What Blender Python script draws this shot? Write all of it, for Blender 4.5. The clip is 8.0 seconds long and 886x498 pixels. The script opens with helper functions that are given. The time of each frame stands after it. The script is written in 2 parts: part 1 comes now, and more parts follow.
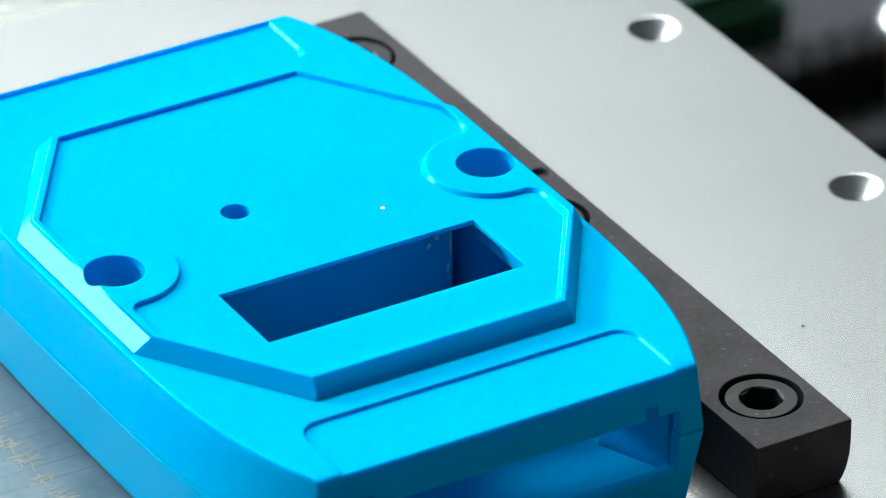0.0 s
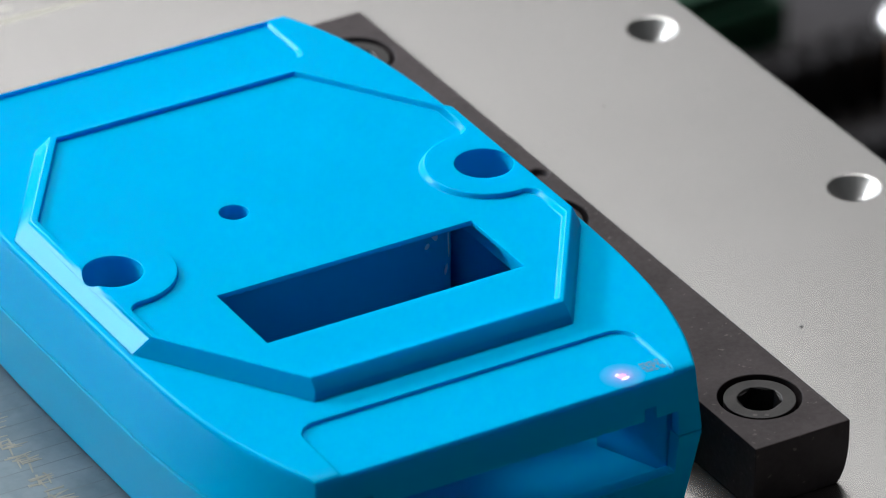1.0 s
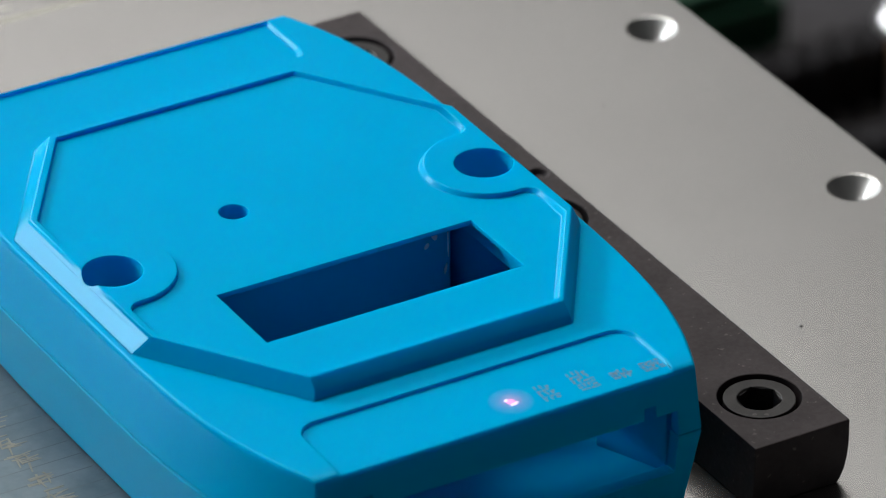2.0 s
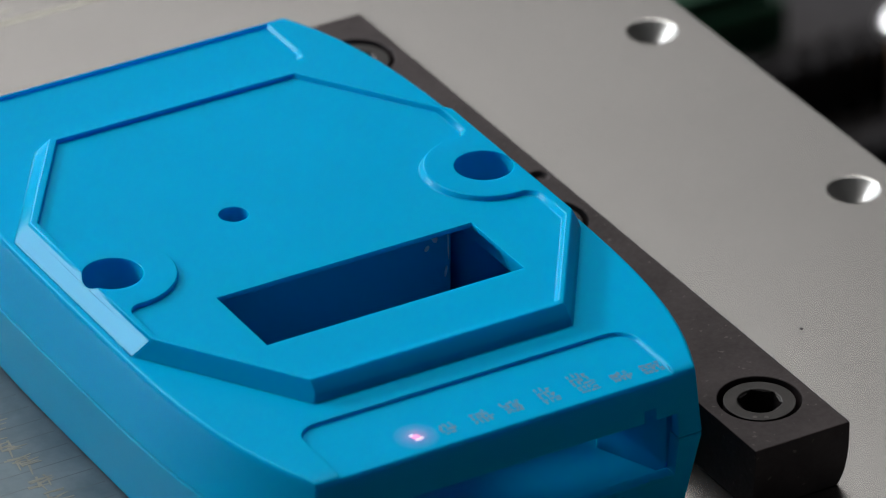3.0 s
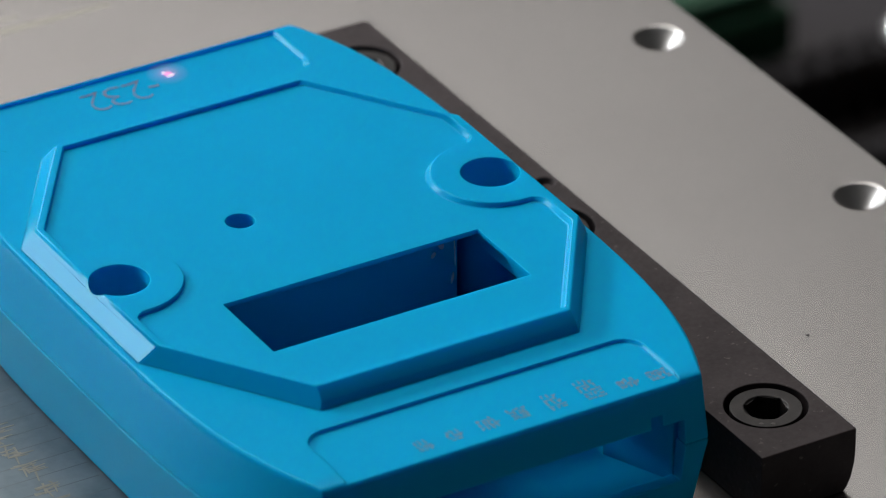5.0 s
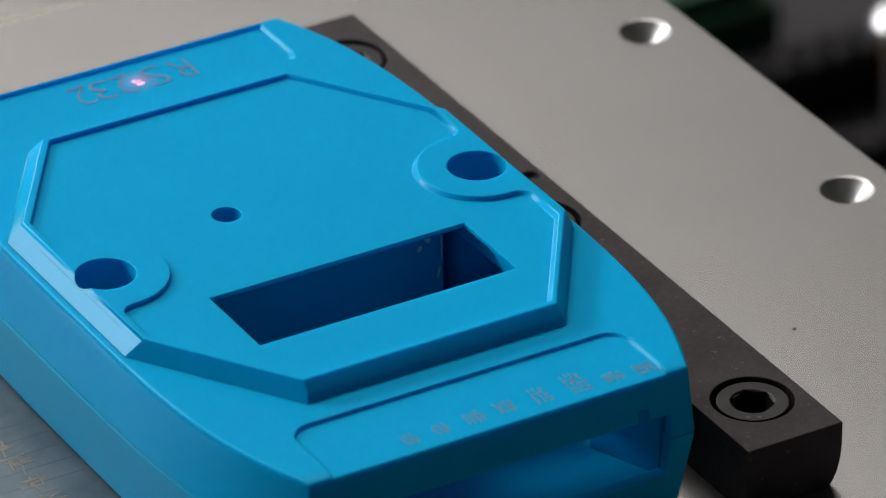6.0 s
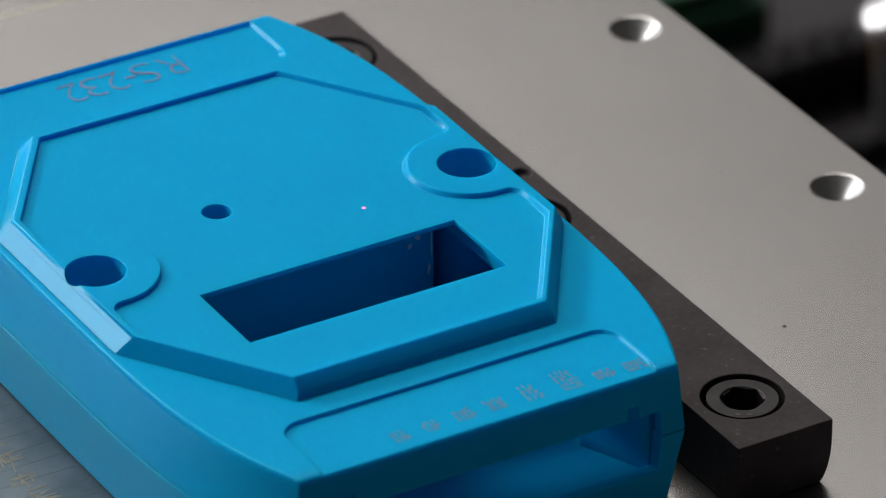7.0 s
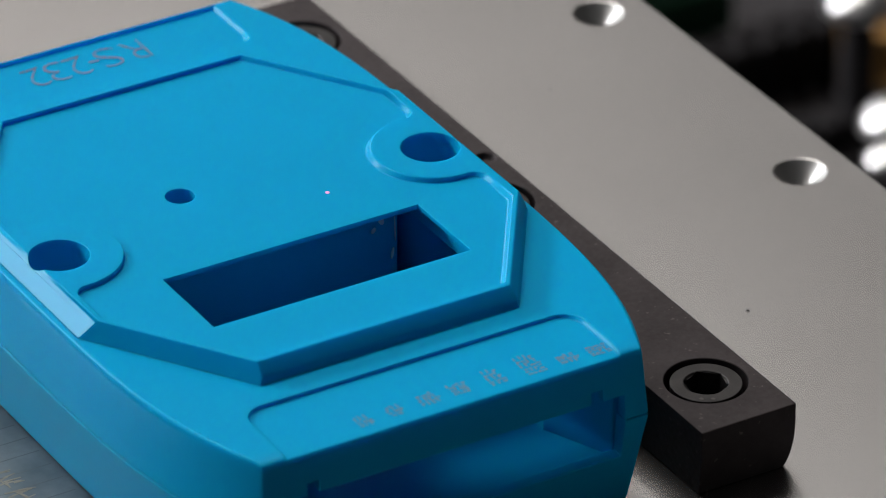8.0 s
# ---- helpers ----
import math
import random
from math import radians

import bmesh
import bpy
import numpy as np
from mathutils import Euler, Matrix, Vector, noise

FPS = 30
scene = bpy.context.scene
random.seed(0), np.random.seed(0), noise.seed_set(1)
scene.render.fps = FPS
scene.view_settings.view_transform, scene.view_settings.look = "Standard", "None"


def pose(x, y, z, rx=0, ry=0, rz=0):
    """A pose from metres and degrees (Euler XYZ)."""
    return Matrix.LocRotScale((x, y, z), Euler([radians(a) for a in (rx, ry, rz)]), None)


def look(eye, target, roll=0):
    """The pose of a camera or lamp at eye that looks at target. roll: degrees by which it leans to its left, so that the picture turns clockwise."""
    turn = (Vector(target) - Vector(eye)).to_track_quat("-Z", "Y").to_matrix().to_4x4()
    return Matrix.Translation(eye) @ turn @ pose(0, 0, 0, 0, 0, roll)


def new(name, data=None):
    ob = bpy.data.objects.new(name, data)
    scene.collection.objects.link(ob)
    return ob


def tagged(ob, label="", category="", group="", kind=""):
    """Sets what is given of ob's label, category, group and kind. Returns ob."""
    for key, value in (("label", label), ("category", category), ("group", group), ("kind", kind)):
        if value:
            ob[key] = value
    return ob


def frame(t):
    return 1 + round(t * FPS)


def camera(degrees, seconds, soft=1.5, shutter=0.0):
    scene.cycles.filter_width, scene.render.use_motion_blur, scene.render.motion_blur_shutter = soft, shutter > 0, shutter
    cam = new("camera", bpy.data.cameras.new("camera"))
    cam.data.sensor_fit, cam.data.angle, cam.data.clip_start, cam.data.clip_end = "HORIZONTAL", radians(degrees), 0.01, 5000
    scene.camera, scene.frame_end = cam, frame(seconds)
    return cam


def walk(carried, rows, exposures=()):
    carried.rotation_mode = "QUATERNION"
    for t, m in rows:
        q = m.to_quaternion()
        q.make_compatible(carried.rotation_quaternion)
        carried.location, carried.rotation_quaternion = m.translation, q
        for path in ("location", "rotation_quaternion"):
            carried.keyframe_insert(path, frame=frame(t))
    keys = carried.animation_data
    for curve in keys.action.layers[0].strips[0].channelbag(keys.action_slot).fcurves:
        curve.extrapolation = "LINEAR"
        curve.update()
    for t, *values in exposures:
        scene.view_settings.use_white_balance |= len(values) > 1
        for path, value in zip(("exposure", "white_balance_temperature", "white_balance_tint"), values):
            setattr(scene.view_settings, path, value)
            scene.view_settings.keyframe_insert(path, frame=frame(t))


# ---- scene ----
# All lengths below are written in millimetres and scaled by MM.
MM = 0.001

# ---------------------------------------------------------------- camera
cam = camera(8.0, 8.0, soft=1.1)
EYE = (-325.36, -611.58, 444.15)
FOCAL = 11211.7


def aim(dx, dy):
    """The camera's pose: a fixed stand, turned by small angles to its left (dx) and up (dy), in parts of FOCAL."""
    base = pose(EYE[0] * MM, EYE[1] * MM, EYE[2] * MM, 59.368, 0.005, -30.298)
    return base @ pose(0, 0, 0, math.degrees(dy / FOCAL), math.degrees(dx / FOCAL), 0)


PATH = [
    (0.0, 11.8, 2.8), (0.5, 10, 4.6), (1.0, 8.8, 4), (1.5, 7.5, 2.2), (1.7, 7.8, 2.6), (2.8, 9, 6), (3.0, 8.5, 7.6),
    (3.1, 8.5, 8), (3.2, 116.5, 4), (3.3, 115, 1), (3.4, 100, 7), (3.5, 61, 18.3), (3.6, 57, 18.5), (4.0, 54, 19.6),
    (4.3, 56, 25), (4.5, 51.5, 19.2), (4.6, 20.6, 20), (4.7, 21.4, 24), (5.8, 0, -1), (5.9, -5.6, 5), (6.0, -4, 8),
    (6.1, -11.7, 14), (6.2, -24, 26), (6.3, -20, 24), (6.5, 0, 0), (6.7, -1.6, -18), (6.9, -14, -1), (7.0, -21.5, 3),
    (7.2, -23, 10), (7.5, -34.5, 9.2), (7.7, -40, 1), (7.9, -78, -20), (8.0, -86, -24.5),
]
EXPOSURES = [
    (0.0, 0.71, 5720, -2), (0.5, 0.42, 5980, 2), (1.0, 0.14, 6200, 9), (1.5, -0.06, 6300, 8), (3.0, -0.48, 6400, 9.5),
    (4.0, -0.50, 6450, 11), (8.0, -0.48, 6520, 11.5),
]
cam.data.dof.use_dof = True
cam.data.dof.focus_distance = 0.825
cam.data.dof.aperture_fstop = 32.0


# ---------------------------------------------------------------- materials
def nodes_of(name):
    m = bpy.data.materials.new(name)
    m.use_nodes = True
    t = m.node_tree
    return m, t, t.nodes["Principled BSDF"]


def node(t, kind, **values):
    n = t.nodes.new(kind)
    for k, v in values.items():
        n.inputs[k.replace("_", " ")].default_value = v
    return n


def place(t):
    return t.nodes.new("ShaderNodeTexCoord").outputs["Object"]


def noisy(t, scale, detail=3.0, rough=0.55, stretch=None):
    n = node(t, "ShaderNodeTexNoise", Scale=scale, Detail=detail, Roughness=rough)
    if stretch:
        mp = t.nodes.new("ShaderNodeMapping")
        mp.inputs["Scale"].default_value = stretch
        t.links.new(place(t), mp.inputs["Vector"])
        t.links.new(mp.outputs["Vector"], n.inputs["Vector"])
    else:
        t.links.new(place(t), n.inputs["Vector"])
    return n.outputs["Fac"]


def ramp(t, fac, stops):
    r = t.nodes.new("ShaderNodeValToRGB")
    el = r.color_ramp.elements
    while len(el) < len(stops):
        el.new(0.5)
    for e, (p, c) in zip(el, stops):
        e.position = p
        e.color = (*c, 1) if len(c) == 3 else (c[0], c[0], c[0], 1)
    t.links.new(fac, r.inputs["Fac"])
    return r.outputs["Color"]


def mixed(t, a, b, fac, how="MIX"):
    m = t.nodes.new("ShaderNodeMix")
    m.data_type, m.blend_type = "RGBA", how
    for sock, v in ((m.inputs[0], fac), (m.inputs[6], a), (m.inputs[7], b)):
        if isinstance(v, (int, float)):
            sock.default_value = v
        elif isinstance(v, tuple):
            sock.default_value = (*v, 1)
        else:
            t.links.new(v, sock)
    return m.outputs[2]


def bump(t, p, height, strength, distance):
    b = node(t, "ShaderNodeBump", Strength=strength, Distance=distance)
    t.links.new(height, b.inputs["Height"])
    t.links.new(b.outputs["Normal"], p.inputs["Normal"])


def surface(name, a, b, scale, rough=(0.4, 0.5), metal=0.0, grain=900, bump_by=0.05, depth=0.0001, stretch=None, detail=4.0, speckle=0.93):
    m, t, p = nodes_of(name)
    big = noisy(t, scale, detail)
    fine = noisy(t, grain, 3.0, 0.6, stretch)
    c = ramp(t, big, [(0.3, a), (0.72, b)])
    c2 = ramp(t, fine, [(0.3, (speckle,)), (0.7, (1.0,))])
    t.links.new(mixed(t, c, c2, 1.0, "MULTIPLY"), p.inputs["Base Color"])
    r = ramp(t, fine, [(0.3, (rough[0],)), (0.7, (rough[1],))])
    t.links.new(r, p.inputs["Roughness"])
    p.inputs["Metallic"].default_value = metal
    if bump_by:
        bump(t, p, fine, bump_by, depth)
    return m


BLUE = surface("blue_abs", (0.000, 0.385, 0.72), (0.000, 0.405, 0.76), 35, (0.23, 0.25), 0, 1200, 0.0, speckle=1.0)
PLASTIC = BLUE.node_tree.nodes["Principled BSDF"]
PLASTIC.inputs["Specular IOR Level"].default_value = 0.05
PLASTIC.inputs["Specular Tint"].default_value = (0.42, 0.8, 1.0, 1)
PLASTIC.inputs["Subsurface Weight"].default_value = 0.55
PLASTIC.inputs["Subsurface Radius"].default_value = (0.04, 0.68, 1.0)
PLASTIC.inputs["Subsurface Scale"].default_value = 2.3 * MM

ALU = surface("satin_aluminium", (0.72, 0.702, 0.686), (0.77, 0.752, 0.736), 22, (0.262, 0.268), 1.0, 900, 0.0, speckle=0.98)
ALU_CUT = surface("bare_cut_aluminium", (0.46, 0.45, 0.44), (0.56, 0.56, 0.55), 300, (0.34, 0.44), 1.0, 3000, 0.1, 0.00005)
BLACK = surface("black_oxide_steel", (0.032, 0.0245, 0.0255), (0.058, 0.046, 0.048), 120, (0.48, 0.66), 0.25, 1400, 0.16, 0.00006)
SCREW = surface("black_screw_steel", (0.022, 0.02, 0.02), (0.05, 0.046, 0.045), 300, (0.33, 0.5), 0.5, 3000, 0.1, 0.00004)
ENGRAVE = surface("engraved_ochre_metal", (0.17, 0.16, 0.125), (0.29, 0.265, 0.20), 500, (0.5, 0.7), 0.0, 3000, 0.1, 0.00005)


def smudged(name, burnt, ragged):
    """Blue plastic bleached or burnt by the laser in ragged little patches."""
    m, t, p = nodes_of(name)
    spots = ramp(t, noisy(t, ragged, 3.0, 0.65), [(0.36, (0.0, 0.36, 0.68)), (0.62, burnt)])
    t.links.new(spots, p.inputs["Base Color"])
    p.inputs["Roughness"].default_value = 0.75
    return m


MARK = smudged("laser_bleached_plastic", (0.19, 0.26, 0.35), 1900)
MARK_RED = smudged("laser_burnt_plastic", (0.25, 0.14, 0.21), 1900)
BED = surface("black_machine_paint", (0.036, 0.033, 0.036), (0.066, 0.062, 0.066), 20, (0.6, 0.75), 0, 800, 0.1, 0.0001)
RUBBER = surface("black_rubber", (0.012, 0.011, 0.012), (0.024, 0.022, 0.024), 60, (0.75, 0.9), 0, 900, 0.1, 0.0001)
GREEN = surface("dark_green_plastic", (0.004, 0.05, 0.022), (0.008, 0.075, 0.035), 40, (0.4, 0.5), 0, 900, 0.05, 0.0001)
BRONZED = surface("worn_dark_steel", (0.08, 0.075, 0.07), (0.13, 0.12, 0.115), 300, (0.3, 0.45), 0.6, 3000, 0.1, 0.00004)
GLEAM = surface("pale_gleam_metal", (0.69, 0.68, 0.61), (0.75, 0.74, 0.66), 90, (0.27, 0.3), 1.0, 900, 0.0, speckle=0.95)
# dark metal that stands for the enclosure's reflection in the plate
MIRROR_DARK = surface("dark_reflection_metal", (0.13, 0.165, 0.18), (0.22, 0.25, 0.26), 140, (0.42, 0.56), 0.8, 700, 0.1, 0.00005, speckle=0.8)
SCORE = surface("scored_groove", (0.085, 0.10, 0.105), (0.14, 0.16, 0.165), 80, (0.5, 0.6), 0.3, 900, 0.1, 0.0001)
RESIDUE = surface("pale_residue", (0.45, 0.58, 0.70), (0.7, 0.78, 0.84), 800, (0.3, 0.5), 0, 3000, 0.3, 0.0001)
BRASS = surface("brown_brass", (0.32, 0.17, 0.05), (0.42, 0.24, 0.08), 60, (0.3, 0.45), 0.6, 900, 0.1, 0.0001)
CHROME = surface("polished_steel", (0.85, 0.84, 0.84), (0.93, 0.92, 0.92), 60, (0.25, 0.35), 1.0, 900, 0.03, 0.0001)
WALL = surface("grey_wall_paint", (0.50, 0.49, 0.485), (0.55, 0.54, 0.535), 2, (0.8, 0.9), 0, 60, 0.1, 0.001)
# dark colour for unseen walls, holding bounce light off the enclosure
SHADE_WALL = surface("unseen_dark_wall", (0.04, 0.04, 0.04), (0.06, 0.06, 0.06), 2, (0.8, 0.9), 0, 60, 0.1, 0.001)
FLOOR = surface("workshop_floor_paint", (0.06, 0.065, 0.065), (0.09, 0.09, 0.09), 3, (0.5, 0.7), 0, 60, 0.1, 0.001)
CEIL = surface("ceiling_paint", (0.45, 0.45, 0.44), (0.5, 0.5, 0.49), 2, (0.8, 0.9), 0, 60, 0.1, 0.001)



def specked(m, colour, scale, above):
    """Strews small worn specks of another colour over a material."""
    t = m.node_tree
    p = t.nodes["Principled BSDF"]
    old = p.inputs["Base Color"].links[0].from_socket
    spots = ramp(t, noisy(t, scale, 2.0, 0.5), [(above, (0.0,)), (above + 0.05, (1.0,))])
    t.links.new(mixed(t, old, colour, spots), p.inputs["Base Color"])


specked(BLACK, (0.10, 0.085, 0.08), 1100, 0.69)
specked(ALU, (0.50, 0.49, 0.47), 260, 0.74)
BLACK.node_tree.nodes["Principled BSDF"].inputs["Specular IOR Level"].default_value = 0.3
for matt in (BED, RUBBER):
    matt.node_tree.nodes["Principled BSDF"].inputs["Specular IOR Level"].default_value = 0.15


def glowing(name, colour, strength):
    m, t, p = nodes_of(name)
    p.inputs["Base Color"].default_value = (*colour, 1)
    p.inputs["Emission Color"].default_value = (*colour, 1)
    p.inputs["Emission Strength"].default_value = strength
    return m


SPARK = glowing("laser_spark", (1.0, 0.30, 0.52), 0.95)
FLARE = glowing("laser_flare", (1.0, 0.34, 0.62), 0.85)
HOT = glowing("laser_hot_edge", (1.0, 0.86, 0.95), 1.3)


def halo():
    """The laser spot's halo, painted as emission that thins out from its middle to nothing at its rim."""
    m, t, p = nodes_of("painted_halo")
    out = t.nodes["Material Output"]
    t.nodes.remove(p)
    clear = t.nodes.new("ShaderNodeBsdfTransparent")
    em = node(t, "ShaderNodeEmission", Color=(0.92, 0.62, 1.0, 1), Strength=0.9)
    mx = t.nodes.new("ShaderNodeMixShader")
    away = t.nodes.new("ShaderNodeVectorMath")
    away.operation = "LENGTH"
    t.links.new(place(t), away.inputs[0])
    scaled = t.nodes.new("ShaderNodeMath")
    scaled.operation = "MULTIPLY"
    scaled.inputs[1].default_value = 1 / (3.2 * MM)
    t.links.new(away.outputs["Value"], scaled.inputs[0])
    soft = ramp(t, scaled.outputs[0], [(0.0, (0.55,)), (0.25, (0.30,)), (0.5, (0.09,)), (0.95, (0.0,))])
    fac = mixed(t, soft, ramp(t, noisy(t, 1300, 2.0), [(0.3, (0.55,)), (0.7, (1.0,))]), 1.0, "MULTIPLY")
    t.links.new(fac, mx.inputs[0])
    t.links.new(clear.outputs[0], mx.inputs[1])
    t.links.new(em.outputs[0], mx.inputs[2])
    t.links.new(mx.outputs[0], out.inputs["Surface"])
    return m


HALO = halo()
PANEL = glowing("lamp_diffuser", (1.0, 0.98, 0.95), 2.0)


# ---------------------------------------------------------------- mesh tools
def prism(points, z0, z1, taper=None):
    """A closed prism over a ring of (x, y) points; taper: another ring for its top."""
    bm = bmesh.new()
    lo = [bm.verts.new((x, y, z0)) for x, y in points]
    hi = [bm.verts.new((x, y, z1)) for x, y in (taper or points)]
    n = len(lo)
    for i in range(n):
        bm.faces.new((lo[i], lo[(i + 1) % n], hi[(i + 1) % n], hi[i]))
    bm.faces.new(lo[::-1])
    bm.faces.new(hi)
    return bm


def loft(rings):
    """A closed solid through rings of (x, y, z) points, from the lowest to the highest."""
    bm = bmesh.new()
    vs = [[bm.verts.new(p) for p in r] for r in rings]
    n = len(vs[0])
    for a, b in zip(vs, vs[1:]):
        for i in range(n):
            bm.faces.new((a[i], a[(i + 1) % n], b[(i + 1) % n], b[i]))
    bm.faces.new(vs[0][::-1])
    bm.faces.new(vs[-1])
    return bm


def circle(cx, cy, r, n=48, start=0.0):
    return [(cx + r * math.cos(start + 2 * math.pi * i / n), cy + r * math.sin(start + 2 * math.pi * i / n)) for i in range(n)]


def rect(x0, y0, x1, y1):
    return [(x0, y0), (x1, y0), (x1, y1), (x0, y1)]


def arc(cx, cy, r, a0, a1, n=8):
    return [(cx + r * math.cos(radians(a0 + (a1 - a0) * i / n)), cy + r * math.sin(radians(a0 + (a1 - a0) * i / n))) for i in range(n + 1)]


def box(x0, y0, z0, x1, y1, z1):
    return prism(rect(x0, y0, x1, y1), z0, z1)


def raw(bm):
    if isinstance(bm, bpy.types.Mesh):
        return bm
    bmesh.ops.recalc_face_normals(bm, faces=bm.faces[:])
    me = bpy.data.meshes.new("raw")
    bm.to_mesh(me)
    bm.free()
    return me


def cut(base, steps, bevel=0.0, angle=21):
    """The mesh of base after boolean steps of ("DIFFERENCE" or "UNION", bmesh), its edges rounded by bevel; in millimetres."""
    ob = new("blank", raw(base))
    made = [ob]
    for how, bm in steps:
        tool = new("tool", raw(bm))
        made.append(tool)
        md = ob.modifiers.new("cut", "BOOLEAN")
        md.operation, md.object, md.solver = how, tool, "EXACT"
    if bevel:
        md = ob.modifiers.new("edge", "BEVEL")
        md.width, md.segments, md.limit_method, md.angle_limit = bevel, 3, "ANGLE", radians(angle)
        md.use_clamp_overlap = False
    me = bpy.data.meshes.new_from_object(ob.evaluated_get(bpy.context.evaluated_depsgraph_get()))
    if bevel:
        for p in me.polygons:
            p.use_smooth = True
        me.set_sharp_from_angle(angle=radians(27))
        even = new("even", me)
        md = even.modifiers.new("normals", "WEIGHTED_NORMAL")
        md.mode, md.weight, md.keep_sharp = "FACE_AREA", 100, True
        me = bpy.data.meshes.new_from_object(even.evaluated_get(bpy.context.evaluated_depsgraph_get()))
        made.append(even)
    for o in made:
        data = o.data
        bpy.data.objects.remove(o)
        bpy.data.meshes.remove(data)
    return me


def finish(me, material, angle=28):
    me.transform(Matrix.Scale(MM, 4))
    me.materials.clear()
    me.materials.append(material)
    for p in me.polygons:
        p.use_smooth, p.material_index = True, 0
    if not me.has_custom_normals:
        me.set_sharp_from_angle(angle=radians(angle))
    return me


def part(name, shape, material, parent=None, label="", angle=14):
    """Links a bmesh or mesh drawn in millimetres as one object, under a thing if one is given."""
    me = shape if isinstance(shape, bpy.types.Mesh) else raw(shape)
    me.name = name
    ob = new(name, finish(me, material, angle))
    if parent:
        ob.parent = parent
    if label:
        ob["label"] = label
    return ob


def thing(name, label, category, group="", kind="", at=(0, 0, 0)):
    ob = new(name)
    ob.location = Vector(at) * MM
    return tagged(ob, label, category, group, kind)


# ---------------------------------------------------------------- light
def lights():
    w = bpy.data.worlds.new("daylight")
    w.use_nodes = True
    t = w.node_tree
    sky = t.nodes.new("ShaderNodeTexSky")
    sky.sky_type, sky.sun_disc = "NISHITA", False
    sky.sun_elevation, sky.sun_rotation = radians(35), radians(-40)
    t.links.new(sky.outputs[0], t.nodes["Background"].inputs["Color"])
    t.nodes["Background"].inputs["Strength"].default_value = 0.1
    scene.world = w
    for size, high, energy, eye, target in (
            (1.06, 0.54, 155, (-2.2, 3.14, 1.68), (-1.1, 1.57, 0.84)), (1.07, 0.53, 18, (0.13, 3.14, 1.0), (0.07, 1.6, 0.5))):
        day = bpy.data.lights.new("window_daylight", "AREA")
        day.shape, day.size, day.size_y, day.energy, day.color = "RECTANGLE", size, high, energy, (0.95, 0.98, 1.0)
        new("window_daylight", day).matrix_world = look(eye, target)
    lamp = bpy.data.lights.new("ceiling_lamp_light", "AREA")
    lamp.shape, lamp.size, lamp.size_y, lamp.energy, lamp.color = "RECTANGLE", 3.2, 1.3, 74, (1.0, 0.97, 0.93)
    new("ceiling_lamp_light", lamp).matrix_world = look((-0.1, 1.95, 2.56), (-0.1, 1.95, 0))


lights()


# ---------------------------------------------------------------- the workshop
def window(name, label, x0, x1, z0, z1, y):
    win = thing(name, label, "window", kind="structure")
    for x in (x0, (x0 + x1) / 2 - 30, x1 - 60):
        part("window_frame", box(x, y + 20, z0, x + 60, y + 80, z1), CEIL, win)
    for z in (z0, z1 - 60):
        part("window_frame", box(x0 + 60, y + 22, z, x1 - 60, y + 78, z + 60), CEIL, win)


def room():
    x0, x1, y0, y1, z0, z1, th = -3400, 3000, -2400, 3200, -900, 2700, 120
    tagged(part("floor", box(x0, y0, z0 - th, x1, y1, z0), FLOOR), "grey painted workshop floor", "floor", kind="structure")
    tagged(part("ceiling", box(x0, y0, z1, x1, y1, z1 + th), CEIL), "plain pale workshop ceiling", "ceiling", kind="structure")
    # south, west and east walls are unseen and dark to limit bounced light
    tagged(part("wall_south", box(x0, y0 - th, z0, x1, y0, z1), SHADE_WALL), "unseen dark wall, added to cut bounced light", "wall", kind="structure")
    tagged(part("wall_west", box(x0 - th, y0, z0, x0, y1, z1), SHADE_WALL), "unseen dark wall, added to cut bounced light", "wall", kind="structure")
    tagged(part("wall_east", box(x1, y0, z0, x1 + th, y1, z1), SHADE_WALL), "unseen dark wall, added to cut bounced light", "wall", kind="structure")
    openings = ((-2790, -1610, 1370, 1990), (-450, 710, 690, 1300))
    north = cut(box(x0, y1, z0, x1, y1 + th, z1), [("DIFFERENCE", box(a, y1 - 20, c, b, y1 + th + 20, d)) for a, b, c, d in openings])
    tagged(part("wall_north", north, WALL), "grey painted workshop wall with two window openings", "wall", kind="structure")
    for k, (a, b, c, d) in enumerate(openings):
        window("window_%d" % (k + 1), "white framed workshop window letting in daylight", a, b, c, d, y1)
    lamp = thing("ceiling_lamp", "flat white ceiling lamp panel, switched on", "lamp")
    part("housing", cut(box(-1750, 1250, 2590, 1550, 2650, 2700), [("DIFFERENCE", box(-1730, 1270, 2500, 1530, 2630, 2620))]), CEIL, lamp)
    part("diffuser", box(-1728, 1272, 2600, 1528, 2628, 2612), PANEL, lamp)


room()


# ---------------------------------------------------------------- the machine table
HOLE_Y = (-31.2, 22.4, 75.9)
SCREW_Y = (-30.2, 22.9, 75.7)


def table_plate():
    """The aluminium fixture plate with its tapped holes, on a machine bed."""
    holes = []
    for y in HOLE_Y + (129.6,):
        holes.append(("DIFFERENCE", prism(circle(110.9, y, 0.55, 48), -12.2, 1)))
        holes.append(("DIFFERENCE", prism(circle(110.9, y, 0.5, 48), -3.25, 0.05, circle(110.9, y, 3.8, 48))))
    holes.append(("DIFFERENCE", box(-48, -90, -0.6, -4, 80, 1)))
    me = cut(box(-62, -300, -15, 118.7, 420, 0), holes, 0.25)
    plate = thing("fixture_plate", "satin grey aluminium fixture plate with drilled holes", "plate")
    part("plate_body", me, ALU, plate)
    for y in HOLE_Y + (129.6,):
        sink = bmesh.new()
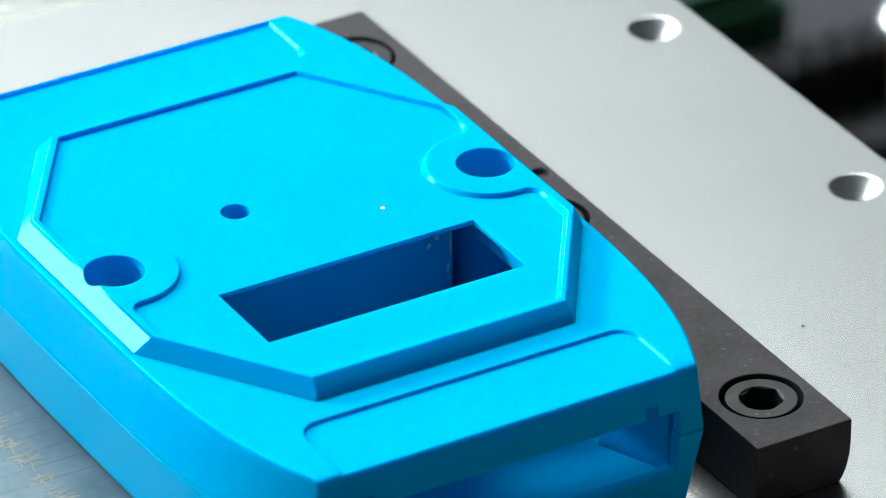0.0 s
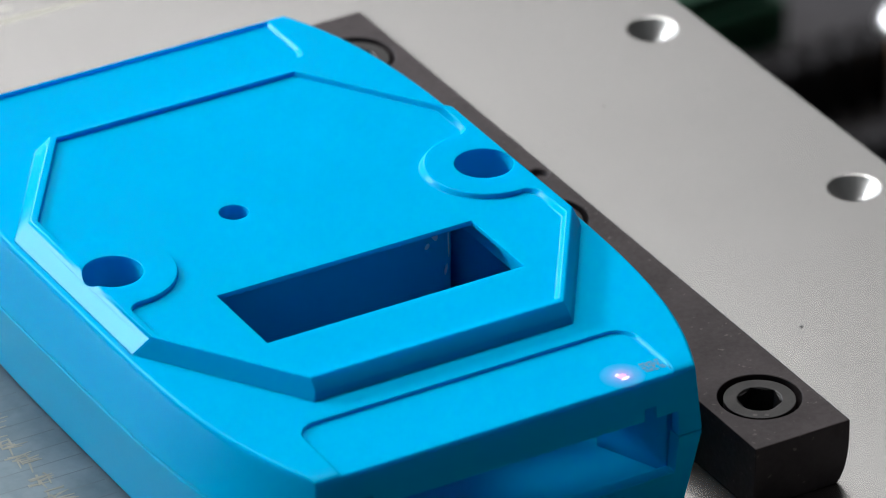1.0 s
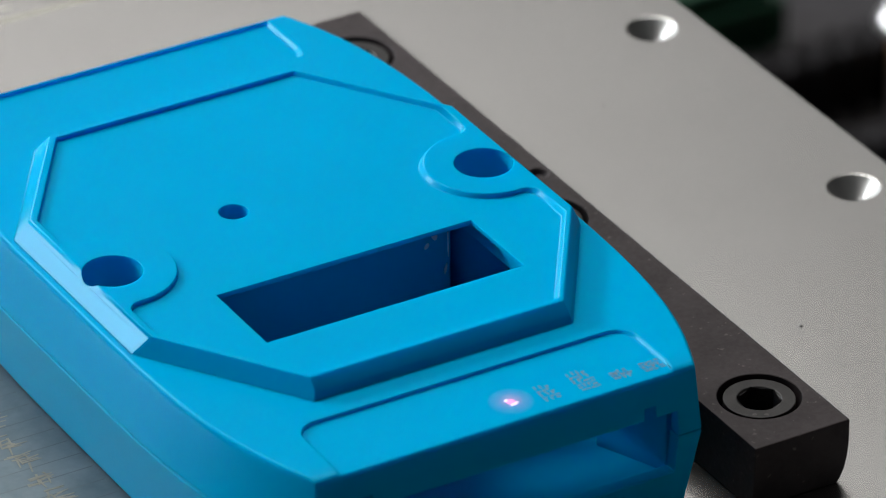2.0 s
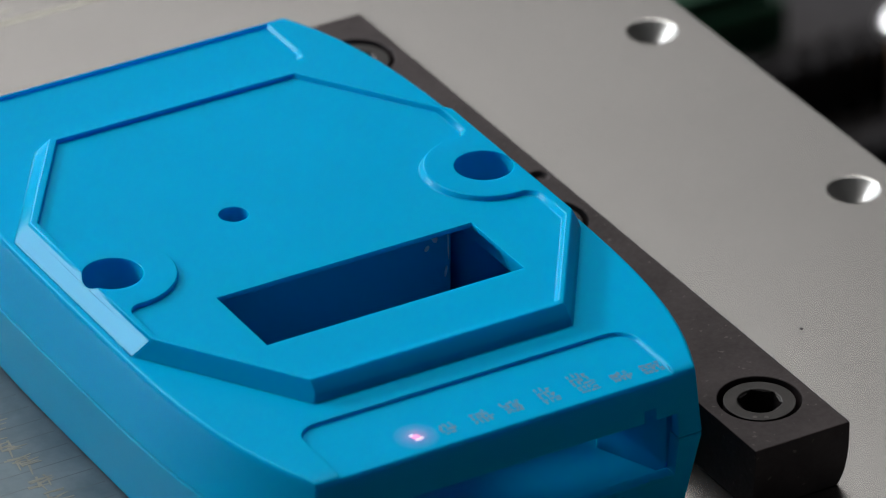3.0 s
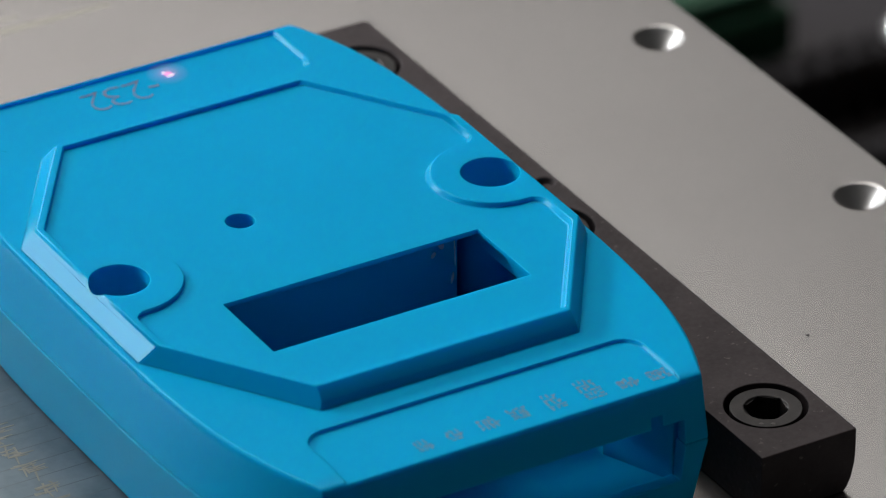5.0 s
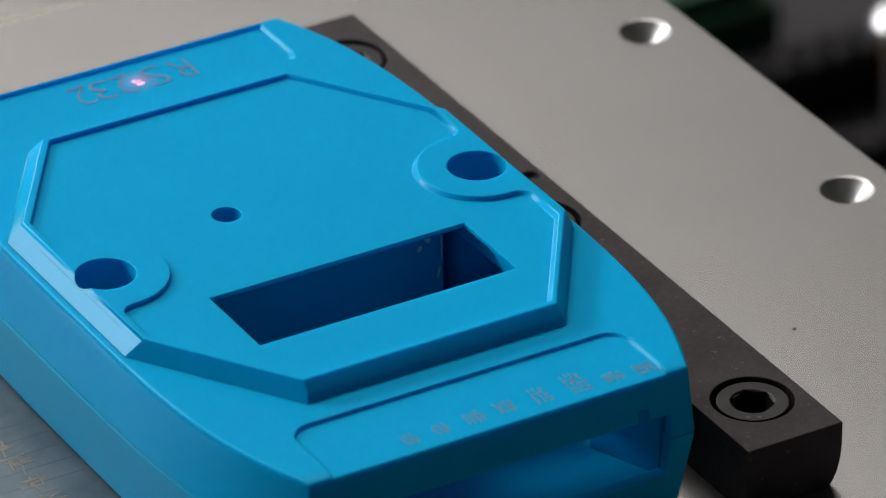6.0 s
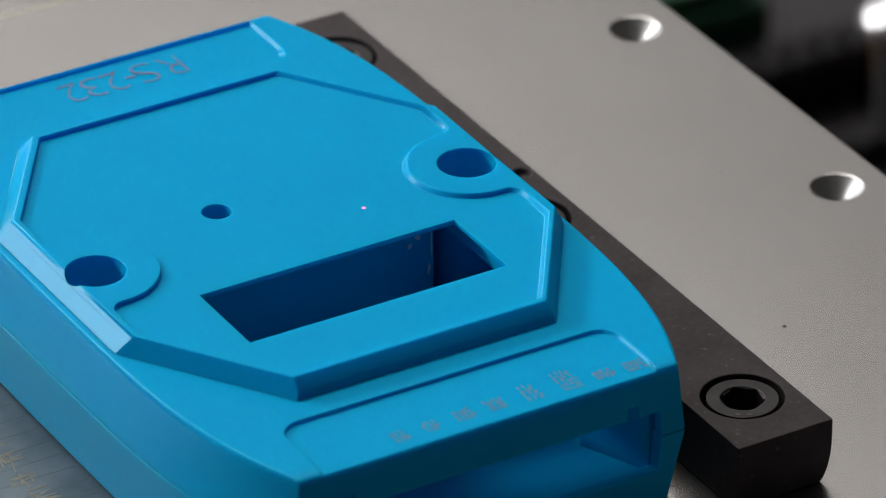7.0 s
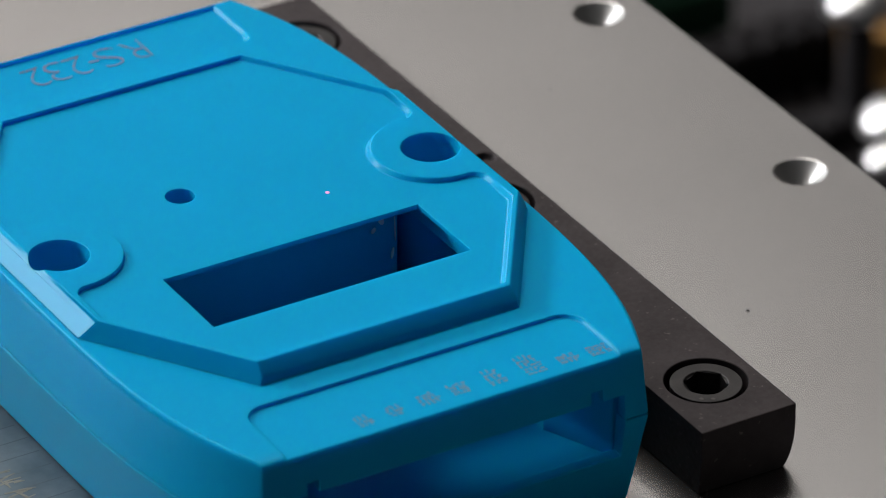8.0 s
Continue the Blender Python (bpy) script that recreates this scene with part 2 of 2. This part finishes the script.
        rings = [[sink.verts.new((110.9 + r * math.cos(k * math.pi / 24), y + r * math.sin(k * math.pi / 24), z)) for k in range(48)]
                 for r, z in ((3.74, -0.005), (0.53, -3.21), (0.53, -11.0))]
        for p, q in zip(rings, rings[1:]):
            for k in range(48):
                sink.faces.new((p[k], p[(k + 1) % 48], q[(k + 1) % 48], q[k]))
        sunk = part("countersink", sink, ALU_CUT, plate, "bright bare metal countersink", 30)
        sunk.data.flip_normals()
    # inlaid dark sheet paints the plate's dark reflection beside the enclosure
    scale = thing("dark_reflection_patch", "scored area of the aluminium plate, darkened where it mirrors the enclosure", "scale plate")
    part("dark_reflection_sheet", box(-47.9, -89.9, -0.58, -4.1, 79.9, 0.004), MIRROR_DARK, scale)
    for k in range(20):
        y = 1.2 + 3.55 * k
        part("score_line", box(-47.0, y, -0.02, -14.5 - 0.1 * abs(k - 4), y + 0.2, 0.008), SCORE, scale, "thin dark scored line")
    bed = thing("machine_bed", "black painted machine bed under the plate", "machine bed")
    part("bed_top", box(-340, -310, -280, 620, 800, -240), BED, bed)
    part("bed_base", box(-300, -280, -880, 580, 760, -280), BED, bed)
    for x in (-30, 60):
        part("spacer", box(x, -280, -240, x + 50, 400, -15), BED, bed)


def stop_bar():
    """The black bar that the enclosure lies against, with three sunk screws."""
    steps = []
    for y in SCREW_Y:
        steps.append(("DIFFERENCE", prism(circle(61.1, y, 5.5, 56), 2.6, 12)))
    steps.append(("DIFFERENCE", prism(circle(66.3, 33.9, 0.9, 32), 8.7, 9.7, circle(66.3, 33.9, 1.5, 32))))
    rings = [[(x, y, z) for x, y in rect(53.7, -40.8 + i * 0.4, 68.2 - i, 87.1)] for z, i in ((0, 1.3), (0.8, 0.9), (2.2, 0.45), (4.2, 0.12), (6.0, 0.0), (9.56, 0.0))]
    me = cut(loft(rings), steps, 0.22)
    bar = thing("stop_bar", "black oxide steel stop bar screwed to the plate", "bar")
    part("bar_body", me, BLACK, bar)
    for y in SCREW_Y:
        head = cut(prism(circle(61.1, y, 4.75, 56), 2.6, 9.25),
                   [("DIFFERENCE", prism(circle(61.1, y, 2.95, 6, 0.35), 5.6, 12)),
                    ("DIFFERENCE", prism(circle(61.1, y, 2.7, 40), 9.0, 10, circle(61.1, y, 3.6, 40)))], 0.12)
        screw = thing("socket_screw", "black socket head screw sunk in the stop bar", "screw", "screws of the stop bar")
        part("screw_head", head, SCREW, screw)
        for k in (-131, -110):
            a = radians(k)
            part("grade_mark", prism(circle(61.1 + 4.1 * math.cos(a), y + 4.1 * math.sin(a), 0.3, 10), 9.2, 9.3), BRONZED, screw)


# ---------------------------------------------------------------- the blue enclosure
CX, CY = 18.35, 15.3
SEAM = 14.0


def outline(inset, z, front=0.0, n=26):
    """The enclosure's barrel-shaped plan, shrunk by inset."""
    half, long = 35.35 - inset, 54.4 - inset * 0.75
    ring = []
    ys = [long * math.sin(math.pi / 2 * (-1 + 2 * i / n)) for i in range(n + 1)]

    def wide(d):
        return half - 7.0 * (abs(d) / 54.0) ** 4
    squeeze = (2 * long - front) / (2 * long)
    for d in ys:
        d = long - (long - d) * squeeze
        ring.append((CX + wide(d), CY + d, z))
    for d in ys[::-1]:
        d = long - (long - d) * squeeze
        ring.append((CX - wide(d), CY + d, z))
    return ring


def octagon(grow, bosses=False):
    """The label field: a long octagon, with the two screw bosses left standing in it."""
    cx = 18.65
    hx, hy = 30.2 + grow, 34.65 + grow
    ex, ey = 18.0 + 0.55 * grow, 16.4 + 0.3 * grow
    right = [(ex, -hy), (hx, -ey)]
    if bosses:
        f, r, bx = 2.0, 8.35 - grow, 27.75
        fx = hx - f
        fy = math.sqrt((r + f) ** 2 - (fx - bx) ** 2)
        turn = math.degrees(math.atan2(fy, bx - fx))
        right += arc(fx, -fy, f, 0, turn, 6)
        right += arc(bx, 0, r, turn - 180 + 360, 180 - turn, 26)[1:-1]
        right += arc(fx, fy, f, -turn, 0, 6)
    right += [(hx, ey), (ex, hy)]
    pts = right + [(-x, -y) for x, y in right]
    return [(cx + x, CY + y) for x, y in pts]


def pocket(x0, x1, y0, y1, r, back):
    """A rounded pocket's plan; back: rounded at its far end, else at its near end."""
    if back:
        return [(x0, y0), (x1, y0)] + arc(x1 - r, y1 - r, r, 0, 90) + arc(x0 + r, y1 - r, r, 90, 180)
    return arc(x0 + r, y0 + r, r, 180, 270) + arc(x1 - r, y0 + r, r, 270, 360) + [(x1, y1), (x0, y1)]


def front_opening():
    """The terminal opening through the front wall, with its two key slots."""
    return [("DIFFERENCE", box(-6.6, -45, 8.2, 43.1, -30, 17.6)),
            ("DIFFERENCE", box(38.2, -45, 17, 39.9, -30, 19.3)),
            ("DIFFERENCE", box(-3.1, -45, 17, -1.4, -30, 19.3))]


def flank(ring, z0, z1):
    """A pocket's cutter: upright walls, but those that face the enclosure's left slope."""
    lo = [(x - 0.25 if x > CX else x, y) for x, y in ring]
    hi = [(x - 0.25 + z1 - z0 if x > CX else x, y) for x, y in ring]
    return prism(lo, z0, z1, hi)


def ramped(ring, z0, z1, y_end, run):
    """A pocket's cutter like flank(), whose near side rises in a shallow ramp of the given run."""
    lo = [(x - 0.25 if x > CX else x, y) for x, y in ring]
    hi = [(x - 0.25 + z1 - z0 if x > CX else x - 0.12, y - run * max(0.0, min(1.0, (y_end - y) / 2.4))) for x, y in ring]
    return prism(lo, z0, z1, hi)


def skewed_octagon(offsets):
    """The label field's octagon with every side moved out by its own offset: front, then counter-clockwise."""
    n = Vector((0.831, -0.556))
    d = 18.0 * n.x + 34.65 * -n.y
    sides = [((0, -1), 34.65), ((n.x, n.y), d), ((1, 0), 30.2), ((n.x, -n.y), d),
             ((0, 1), 34.65), ((-n.x, -n.y), d), ((-1, 0), 30.2), ((-n.x, n.y), d)]
    lines = [(a, b, c + o) for ((a, b), c), o in zip(sides, offsets)]
    ring = []
    for (a, b, c), (e, f, g) in zip(lines, lines[1:] + lines[:1]):
        det = a * f - b * e
        ring.append((18.65 + (c * f - b * g) / det, CY + (a * g - c * e) / det))
    return ring


def platform():
    """The raised label platform with sloping flanks, kept inside the body's rim."""
    rim = (0.9, 1.0, 1.7, 0.8, 0.7, 1.0, 0.85, 0.9)
    foot = (2.75, 2.2, 2.3, 2.25, 2.4, 3.0, 3.3, 2.4)
    fillet = (0.14, 0.16, 0.3, 0.0, 0.0, 0.0, 0.0, 0.0)
    convex = (1, 1, 1, 0, 0, 0, 0, 0)
    levels = [(23.1, 1.0)]
    for k in range(5):
        turn = radians(10 + 15 * k)
        levels.append((23.69 + 0.4 * (0.985 - math.cos(turn)), 1 - (math.sin(turn) - 0.174) / 0.766))
    levels += [(26.2 - 2.5 * u, 0.0) for u in (0.72, 0.58, 0.44, 0.3, 0.15, 0.0)]
    rings = []
    for z, sweep in levels:
        u = (26.2 - z) / 2.5
        bow = math.sin(1.45 * min(u, 1.05)) / math.sin(1.45)
        off = [a + (b - a) * (u + (bow - u) * c) + f * sweep for a, b, f, c in zip(rim, foot, fillet, convex)]
        rings.append([(x, y, z) for x, y in skewed_octagon(off)])
    return cut(loft(rings), [("INTERSECT", loft([outline(2.0, 20), outline(2.0, 30)]))])


def upper_shell():
    prof = [(SEAM + 0.06, 0.12), (SEAM + 0.3, 0.0), (17, 0.36), (20, 0.70), (22.8, 1.04), (23.3, 1.2), (23.56, 1.42), (23.7, 1.66)]
    body = loft([outline(i, z, {23.3: 0.25, 23.56: 0.9, 23.7: 2.4}.get(z, 0.0)) for z, i in prof])
    inner = loft([outline(2.2, 10), outline(2.3, 18), outline(3.0, 21.3)])
    steps = [
        ("DIFFERENCE", inner),
        ("UNION", platform()),
        ("DIFFERENCE", flank(octagon(0.0, True), 25.55, 27.55)),
        ("DIFFERENCE", box(-1.5, -11, 15, 39.5, 9.9, 24.75)),
        ("DIFFERENCE", box(0, -9.3, 15, 37.9, 4.1, 30)),
        ("DIFFERENCE", prism(circle(12.1, 21.7, 1.95, 32), 15, 30)),
        ("DIFFERENCE", flank(pocket(-5.6, 42.9, -45, -26.0, 3.2, True), 23.22, 25.22)),
        ("DIFFERENCE", ramped(pocket(-5.8, 42.6, 57.3, 68.2, 2.4, False), 23.15, 23.9, 59.7, 2.1)),
    ]
    for x in (-9.1, 46.4):
        steps.append(("DIFFERENCE", prism(circle(x, CY, 3.95, 48), 12, 30)))
    return cut(body, steps + front_opening(), 0.16, 30)


def lower_shell():
    prof = [(0, 3.3), (0.25, 2.95), (1.0, 2.65), (4, 2.0), (8, 1.18), (11.5, 0.46), (SEAM - 0.3, 0.0), (SEAM - 0.06, 0.12)]
    body = loft([outline(i, z) for z, i in prof])
    inner = loft([outline(4.6, 2.2), outline(2.2, 20)])
    return cut(body, [("DIFFERENCE", inner)] + front_opening(), 0.14)


def dome(r, flat, n=20, m=6):
    bm = bmesh.new()
    rings = []
    for j in range(m):
        a = j * math.pi / 2 / m
        rings.append([bm.verts.new((r * math.cos(a) * math.cos(2 * math.pi * i / n), r * math.cos(a) * math.sin(2 * math.pi * i / n),
                                    r * flat * math.sin(a))) for i in range(n)])
    top = bm.verts.new((0, 0, r * flat))
    for a, b in zip(rings, rings[1:]):
        for i in range(n):
            bm.faces.new((a[i], a[(i + 1) % n], b[(i + 1) % n], b[i]))
    for i in range(n):
        bm.faces.new((rings[-1][i], rings[-1][(i + 1) % n], top))
    bm.faces.new(rings[0][::-1])
    return bm


def tube(cx, cy, r_out, r_in, z0, z1):
    return cut(prism(circle(cx, cy, r_out, 40), z0, z1), [("DIFFERENCE", prism(circle(cx, cy, r_in, 40), z0 + 2, z1 + 2))])


def enclosure():
    case = thing("electronics_enclosure", "blue plastic electronics enclosure lying against a black bar", "enclosure")
    part("upper_shell", upper_shell(), BLUE, case, "", 13)
    part("lower_shell", lower_shell(), BLUE, case, "", 13)
    # ribs and the well below the window
    part("inner_rib", box(-12, 10.0, 2.3, 38.2, 11.2, 24.3), BLUE, case)
    part("terminal_floor", cut(prism([(-6.4, -36.7), (42.2, -36.7), (38.0, -27.0), (38.0, 9.9), (-6.4, 9.9)], 6.0, 7.9), [], 0.15), BLUE, case)
    # partition added to keep the right end of the bay in shade
    part("shade_partition", prism([(42.9, -36.4), (43.9, -36.0), (39.4, -26.4), (38.4, -26.8)], 6.0, 20.8), BLUE, case)
    # unseen strip, added to bounce light from the window onto the inner rib
    part("bounce_strip", box(-6.0, -10.9, 21.5, 36.6, -9.6, 24.6), BLUE, case)
    for x, z, wide, tall, lean in ((35.7, 20.9, 0.46, 0.95, 20), (34.6, 19.5, 0.34, 0.5, -35), (37.85, 19.2, 0.12, 2.4, 2), (37.5, 15.2, 0.22, 0.9, -10), (36.6, 21.3, 0.14, 0.4, 50)):
        bit = dome(1.0, 1.0)
        bmesh.ops.scale(bit, verts=bit.verts[:], vec=(wide, tall, 0.14))
        bmesh.ops.rotate(bit, verts=bit.verts[:], matrix=Matrix.Rotation(radians(90), 3, "X") @ Matrix.Rotation(radians(lean), 3, "Z"))
        bmesh.ops.translate(bit, verts=bit.verts[:], vec=(x, 10.0, z))
        part("moulding_residue", bit, RESIDUE, case, "pale glossy moulding residue", 60)
    for x in (-9.1, 46.4):
        part("screw_boss", tube(x, CY, 5.2, 3.98, 4, 22.5), BLUE, case)
    return case


table_plate()
stop_bar()
CASE = enclosure()


# ---------------------------------------------------------------- laser marks
def flat_glyph(char, w, h, thick):
    """One character of the built-in font as a flat slab of the given width and height, centred, turned to be read from behind."""
    cu = bpy.data.curves.new("glyph", "FONT")
    cu.body, cu.size, cu.extrude, cu.offset, cu.resolution_u = char, 10.0, 0.5, -0.235, 6
    ob = new("glyph", cu)
    me = bpy.data.meshes.new_from_object(ob.evaluated_get(bpy.context.evaluated_depsgraph_get()))
    bpy.data.objects.remove(ob)
    bpy.data.curves.remove(cu)
    xs = [v.co.x for v in me.vertices]
    ys = [v.co.y for v in me.vertices]
    mid = Vector(((min(xs) + max(xs)) / 2, (min(ys) + max(ys)) / 2, 0))
    sx, sy = w / (max(xs) - min(xs)), h / (max(ys) - min(ys))
    for v in me.vertices:
        v.co = Vector((-(v.co.x - mid.x) * sx, -(v.co.y - mid.y) * sy, v.co.z * thick))
    return me


def bar_label(columns, rows, w, h, thick):
    """An unreadable little label: close rows of thin short strokes, lengthwise and across."""
    bits = []
    columns, rows = columns + 1, rows + 2
    cw, rh = w / columns, h / rows
    for c in range(columns):
        for r in range(rows):
            x, y = -w / 2 + c * cw + random.uniform(-0.14, 0.14), -h / 2 + r * rh + random.uniform(-0.1, 0.1)
            if random.random() < 0.42:
                bits.append(box(x, y, 0, x + 0.26, y + rh * random.uniform(0.9, 1.5), thick + 0.002))
            else:
                bits.append(box(x, y, 0, x + cw * random.uniform(0.6, 1.1), y + 0.27, thick))
    return bits


MARK_Z = 23.22
FRONT_MARKS = [  # x, y, columns, rows, width, depth, finished at
    (41.2, -35.3, 3, 3, 3.0, 2.3, 0.86), (36.7, -35.1, 3, 3, 2.8, 2.1, 1.17), (31.9, -34.0, 3, 5, 2.8, 4.3, 1.66),
    (26.5, -34.3, 2, 4, 2.5, 3.4, 1.98), (21.3, -34.4, 3, 3, 2.6, 2.5, 2.28), (16.7, -34.6, 3, 3, 2.7, 2.5, 2.6),
    (11.8, -34.7, 2, 3, 2.2, 2.3, 2.96), (7.2, -35.0, 2, 3, 2.2, 2.5, 3.24),
]
LETTERS = [  # character, x, width, depth, finished at
    ("2", 12.4, 2.9, 5.1, 3.66), ("3", 15.6, 2.9, 5.1, 4.06), ("2", 18.8, 2.9, 5.1, 4.5), ("-", 21.3, 1.5, 0.5, 4.76),
    ("S", 23.6, 3.3, 5.2, 5.3), ("R", 27.7, 3.1, 5.1, 5.72),
]
LETTER_Y = 63.2
MARKED = []


def laser_marks(case):
    for x, y, c, r, w, h, done in FRONT_MARKS:
        bits = bar_label(c, r, w, h, 0.03)
        ob = part("engraved_label", bits[0], MARK, case, "pale laser-engraved label")
        for bit in bits[1:]:
            part("label_bar", bit, MARK, ob)
        MARKED.append((ob, x, y, done))
    for char, x, w, h, done in LETTERS:
        ob = part("engraved_letter", flat_glyph(char, w, h, 0.03), MARK_RED, case, "thin brownish laser-engraved character")
        MARKED.append((ob, x, LETTER_Y, done))


def laser_spot():
    spot = thing("laser_spot", "small glowing pink laser spot on blue plastic", "laser spot")
    part("core", dome(0.30, 0.25), SPARK, spot, "pink pilot dot", 60)
    # emissive disc that paints the soft glow around the laser spot
    halo_part = part("spot_halo", dome(3.2, 0.12, 40, 14), HALO, spot, "faint violet halo of painted glow around the spot", 60)
    flare = part("flare", dome(0.58, 0.2), FLARE, spot, "bright pinkish white flare", 60)
    for x, y, wide, deep in ((0.0, -0.72, 0.5, 0.15), (0.5, -0.55, 0.3, 0.14), (-0.42, 0.5, 0.3, 0.16)):
        hot = dome(1.0, 0.2)
        bmesh.ops.scale(hot, verts=hot.verts[:], vec=(wide, deep, 0.7))
        bmesh.ops.translate(hot, verts=hot.verts[:], vec=(x, y, 0))
        part("hot_edge", hot, HOT, flare, "", 60)
    return spot, halo_part, flare


laser_marks(CASE)
SPOT, HALO_PART, FLARE_PART = laser_spot()


def stroke(x0, y0, x1, y1, wide, z):
    """A flat engraved stroke between two points of the plate, thinner to its end."""
    d = Vector((x1 - x0, y1 - y0)).normalized() * wide / 2
    return prism([(x0 - d.y, y0 + d.x), (x0 + d.y, y0 - d.x), (x1 + d.y * 0.5, y1 - d.x * 0.5), (x1 - d.y * 0.5, y1 + d.x * 0.5)], 0, z)


def plate_lettering():
    """Engraved writing on the plate, too worn to read: one line of characters, each a bundle of thin strokes."""
    sign = thing("engraved_lettering", "worn ochre engraved lettering on the aluminium plate", "lettering")
    for k in range(10):
        y = 47.5 - 4.9 * k
        simple = k < 4
        first = None
        strokes = []
        for i in range(3 if simple else 12):
            sy = y + random.uniform(-1.7, 1.7)
            sx = -21.6 + random.uniform(-1.6, 1.2)
            if i % 3 == 2:
                strokes.append((sx, sy, sx + random.uniform(-0.8, 0.8), sy - random.uniform(1.4, 2.6)))
            else:
                strokes.append((sx - random.uniform(0.4, 1.2), sy, sx + random.uniform(1.0, 1.9), sy + random.uniform(-0.5, 0.5)))
        for i, (ax, ay, bx, by) in enumerate(strokes):
            bar = part("letter_stroke", stroke(ax, ay, bx, by, 0.5 if simple else 0.36, 0.012 + 0.002 * i), ENGRAVE, first or sign)
            first = first or bar
    # pale strips paint a streak of reflected light on the plate
    for ax, ay, bx, by, wide in ((20.0, 126.2, 46.5, 125.8, 2.4), (21.0, 130.0, 33.0, 129.2, 1.5)):
        tagged(part("reflected_streak", stroke(ax, ay, bx, by, wide, 0.006), GLEAM), "faint pale reflection streak painted on the aluminium plate", "streak")
    for x, y, r in ((84.1, -5.3, 0.3), (93.0, 60.0, 0.25), (99.0, 34.0, 0.15)):
        speck = tagged(part("dirt_speck", dome(r, 0.4, 9, 3), BED), "tiny dark speck of dirt on the plate", "dirt")
        speck.location = (x * MM, y * MM, 0)


plate_lettering()


# ---------------------------------------------------------------- behind the plate
def rounded_box(x0, y0, z0, x1, y1, z1, r):
    return cut(box(x0, y0, z0, x1, y1, z1), [], r, 30)


def background():
    chain = thing("cable_chain", "black ribbed plastic cable chain beside the plate", "cable chain")
    for k in range(9):
        part("chain_link", rounded_box(300 + 7.4 * k, 377, -236, 306.2 + 7.4 * k, 389, -214, 2.5), RUBBER, chain)
        part("chain_link", rounded_box(300 + 7.4 * k, 352, -236, 306.2 + 7.4 * k, 362, -222, 2.5), RUBBER, chain)
    part("chain_spine", box(296, 348, -240, 368, 392, -230), BED, chain)
    block = thing("terminal_block", "dark green plastic terminal block", "terminal block")
    part("block_body", rounded_box(290, 395, -240, 349, 470, -208, 2.0), GREEN, block)
    for k in range(4):
        part("block_rib", rounded_box(293, 398 + 18 * k, -208, 346, 408 + 18 * k, -203, 1.2), GREEN, block)
    valve = thing("brass_fitting", "brown brass fitting with polished steel caps", "fitting")
    part("fitting_body", cut(prism(circle(375.5, 370, 14, 40), -240, -210), [], 2.0), BRASS, valve)
    part("fitting_collar", cut(prism(circle(375.5, 370, 16, 6), -226, -219), [], 1.0), BRASS, valve)
    part("fitting_base", box(305, 290, -240, 390, 347, -234), BED, valve)
    for x, y, r in ((355.6, 358.2, 7.6), (334.4, 312.2, 8.4), (323.0, 298.8, 5.4)):
        part("cap_post", prism(circle(x, y, r * 0.5, 32), -240, -196 - r * 0.4), BED, valve)
        cap = dome(r, 0.7)
        bmesh.ops.translate(cap, verts=cap.verts[:], vec=(x, y, -196 - r * 0.4))
        part("steel_cap", cap, CHROME, valve, "", 60)


background()


# ---------------------------------------------------------------- what moves
def spot_stations():
    """Rows of (start, end, x, y, z, half width, half depth, marking) for the laser's dot."""
    rest = (29.2, 12.7, 25.56)
    rows = [(0.0, 0.5, *rest, 0, 0, False)]
    begin = 0.5333
    for x, y, _, _, w, h, done in FRONT_MARKS:
        rows.append((begin, done, x, y, MARK_Z + 0.03, w * 0.35, h * 0.35, True))
        begin = done + 0.0334
    for _, x, w, h, done in LETTERS:
        rows.append((begin, done, x, LETTER_Y, MARK_Z + 0.03, w * 0.35, h * 0.4, True))
        begin = done + 0.0334
    for end, x, y in ((5.92, 26.6, 61.4), (6.02, 20.4, 62.6), (6.12, 13.6, 61.0)):
        rows.append((begin, end, x, y, MARK_Z + 0.03, 0.8, 0.5, True))
        begin = end + 0.0334
    rows.append((begin, 8.0, *rest, 0, 0, False))
    return rows


def motions():
    walk(cam, [(t, aim(dx, dy)) for t, dx, dy in PATH], EXPOSURES)
    up, down = pose(0, 0, 0), pose(0, 0, -2.2 * MM)
    path, lift = [], []
    for a, b, x, y, z, w, h, marking in spot_stations():
        n = max(1, round((b - a) * 15)) if marking else 1
        for i in range(n + 1):
            t = a + (b - a) * i / n
            ox, oy = w * math.sin(2.4 * i), h * math.cos(1.7 * i + 1)
            path.append((t, pose((x + ox) * MM, (y + oy) * MM, z * MM)))
        for t in (a, b):
            lift.append((t, up if marking else down))
    walk(SPOT, path)
    walk(HALO_PART, lift)
    walk(FLARE_PART, lift)
    for ob, x, y, done in MARKED:
        low = pose(x * MM, y * MM, (MARK_Z - 0.3) * MM)
        high = pose(x * MM, y * MM, MARK_Z * MM)
        walk(ob, [(0.0, low), (done - 0.2, low), (done - 0.1, high), (8.0, high)])


motions()
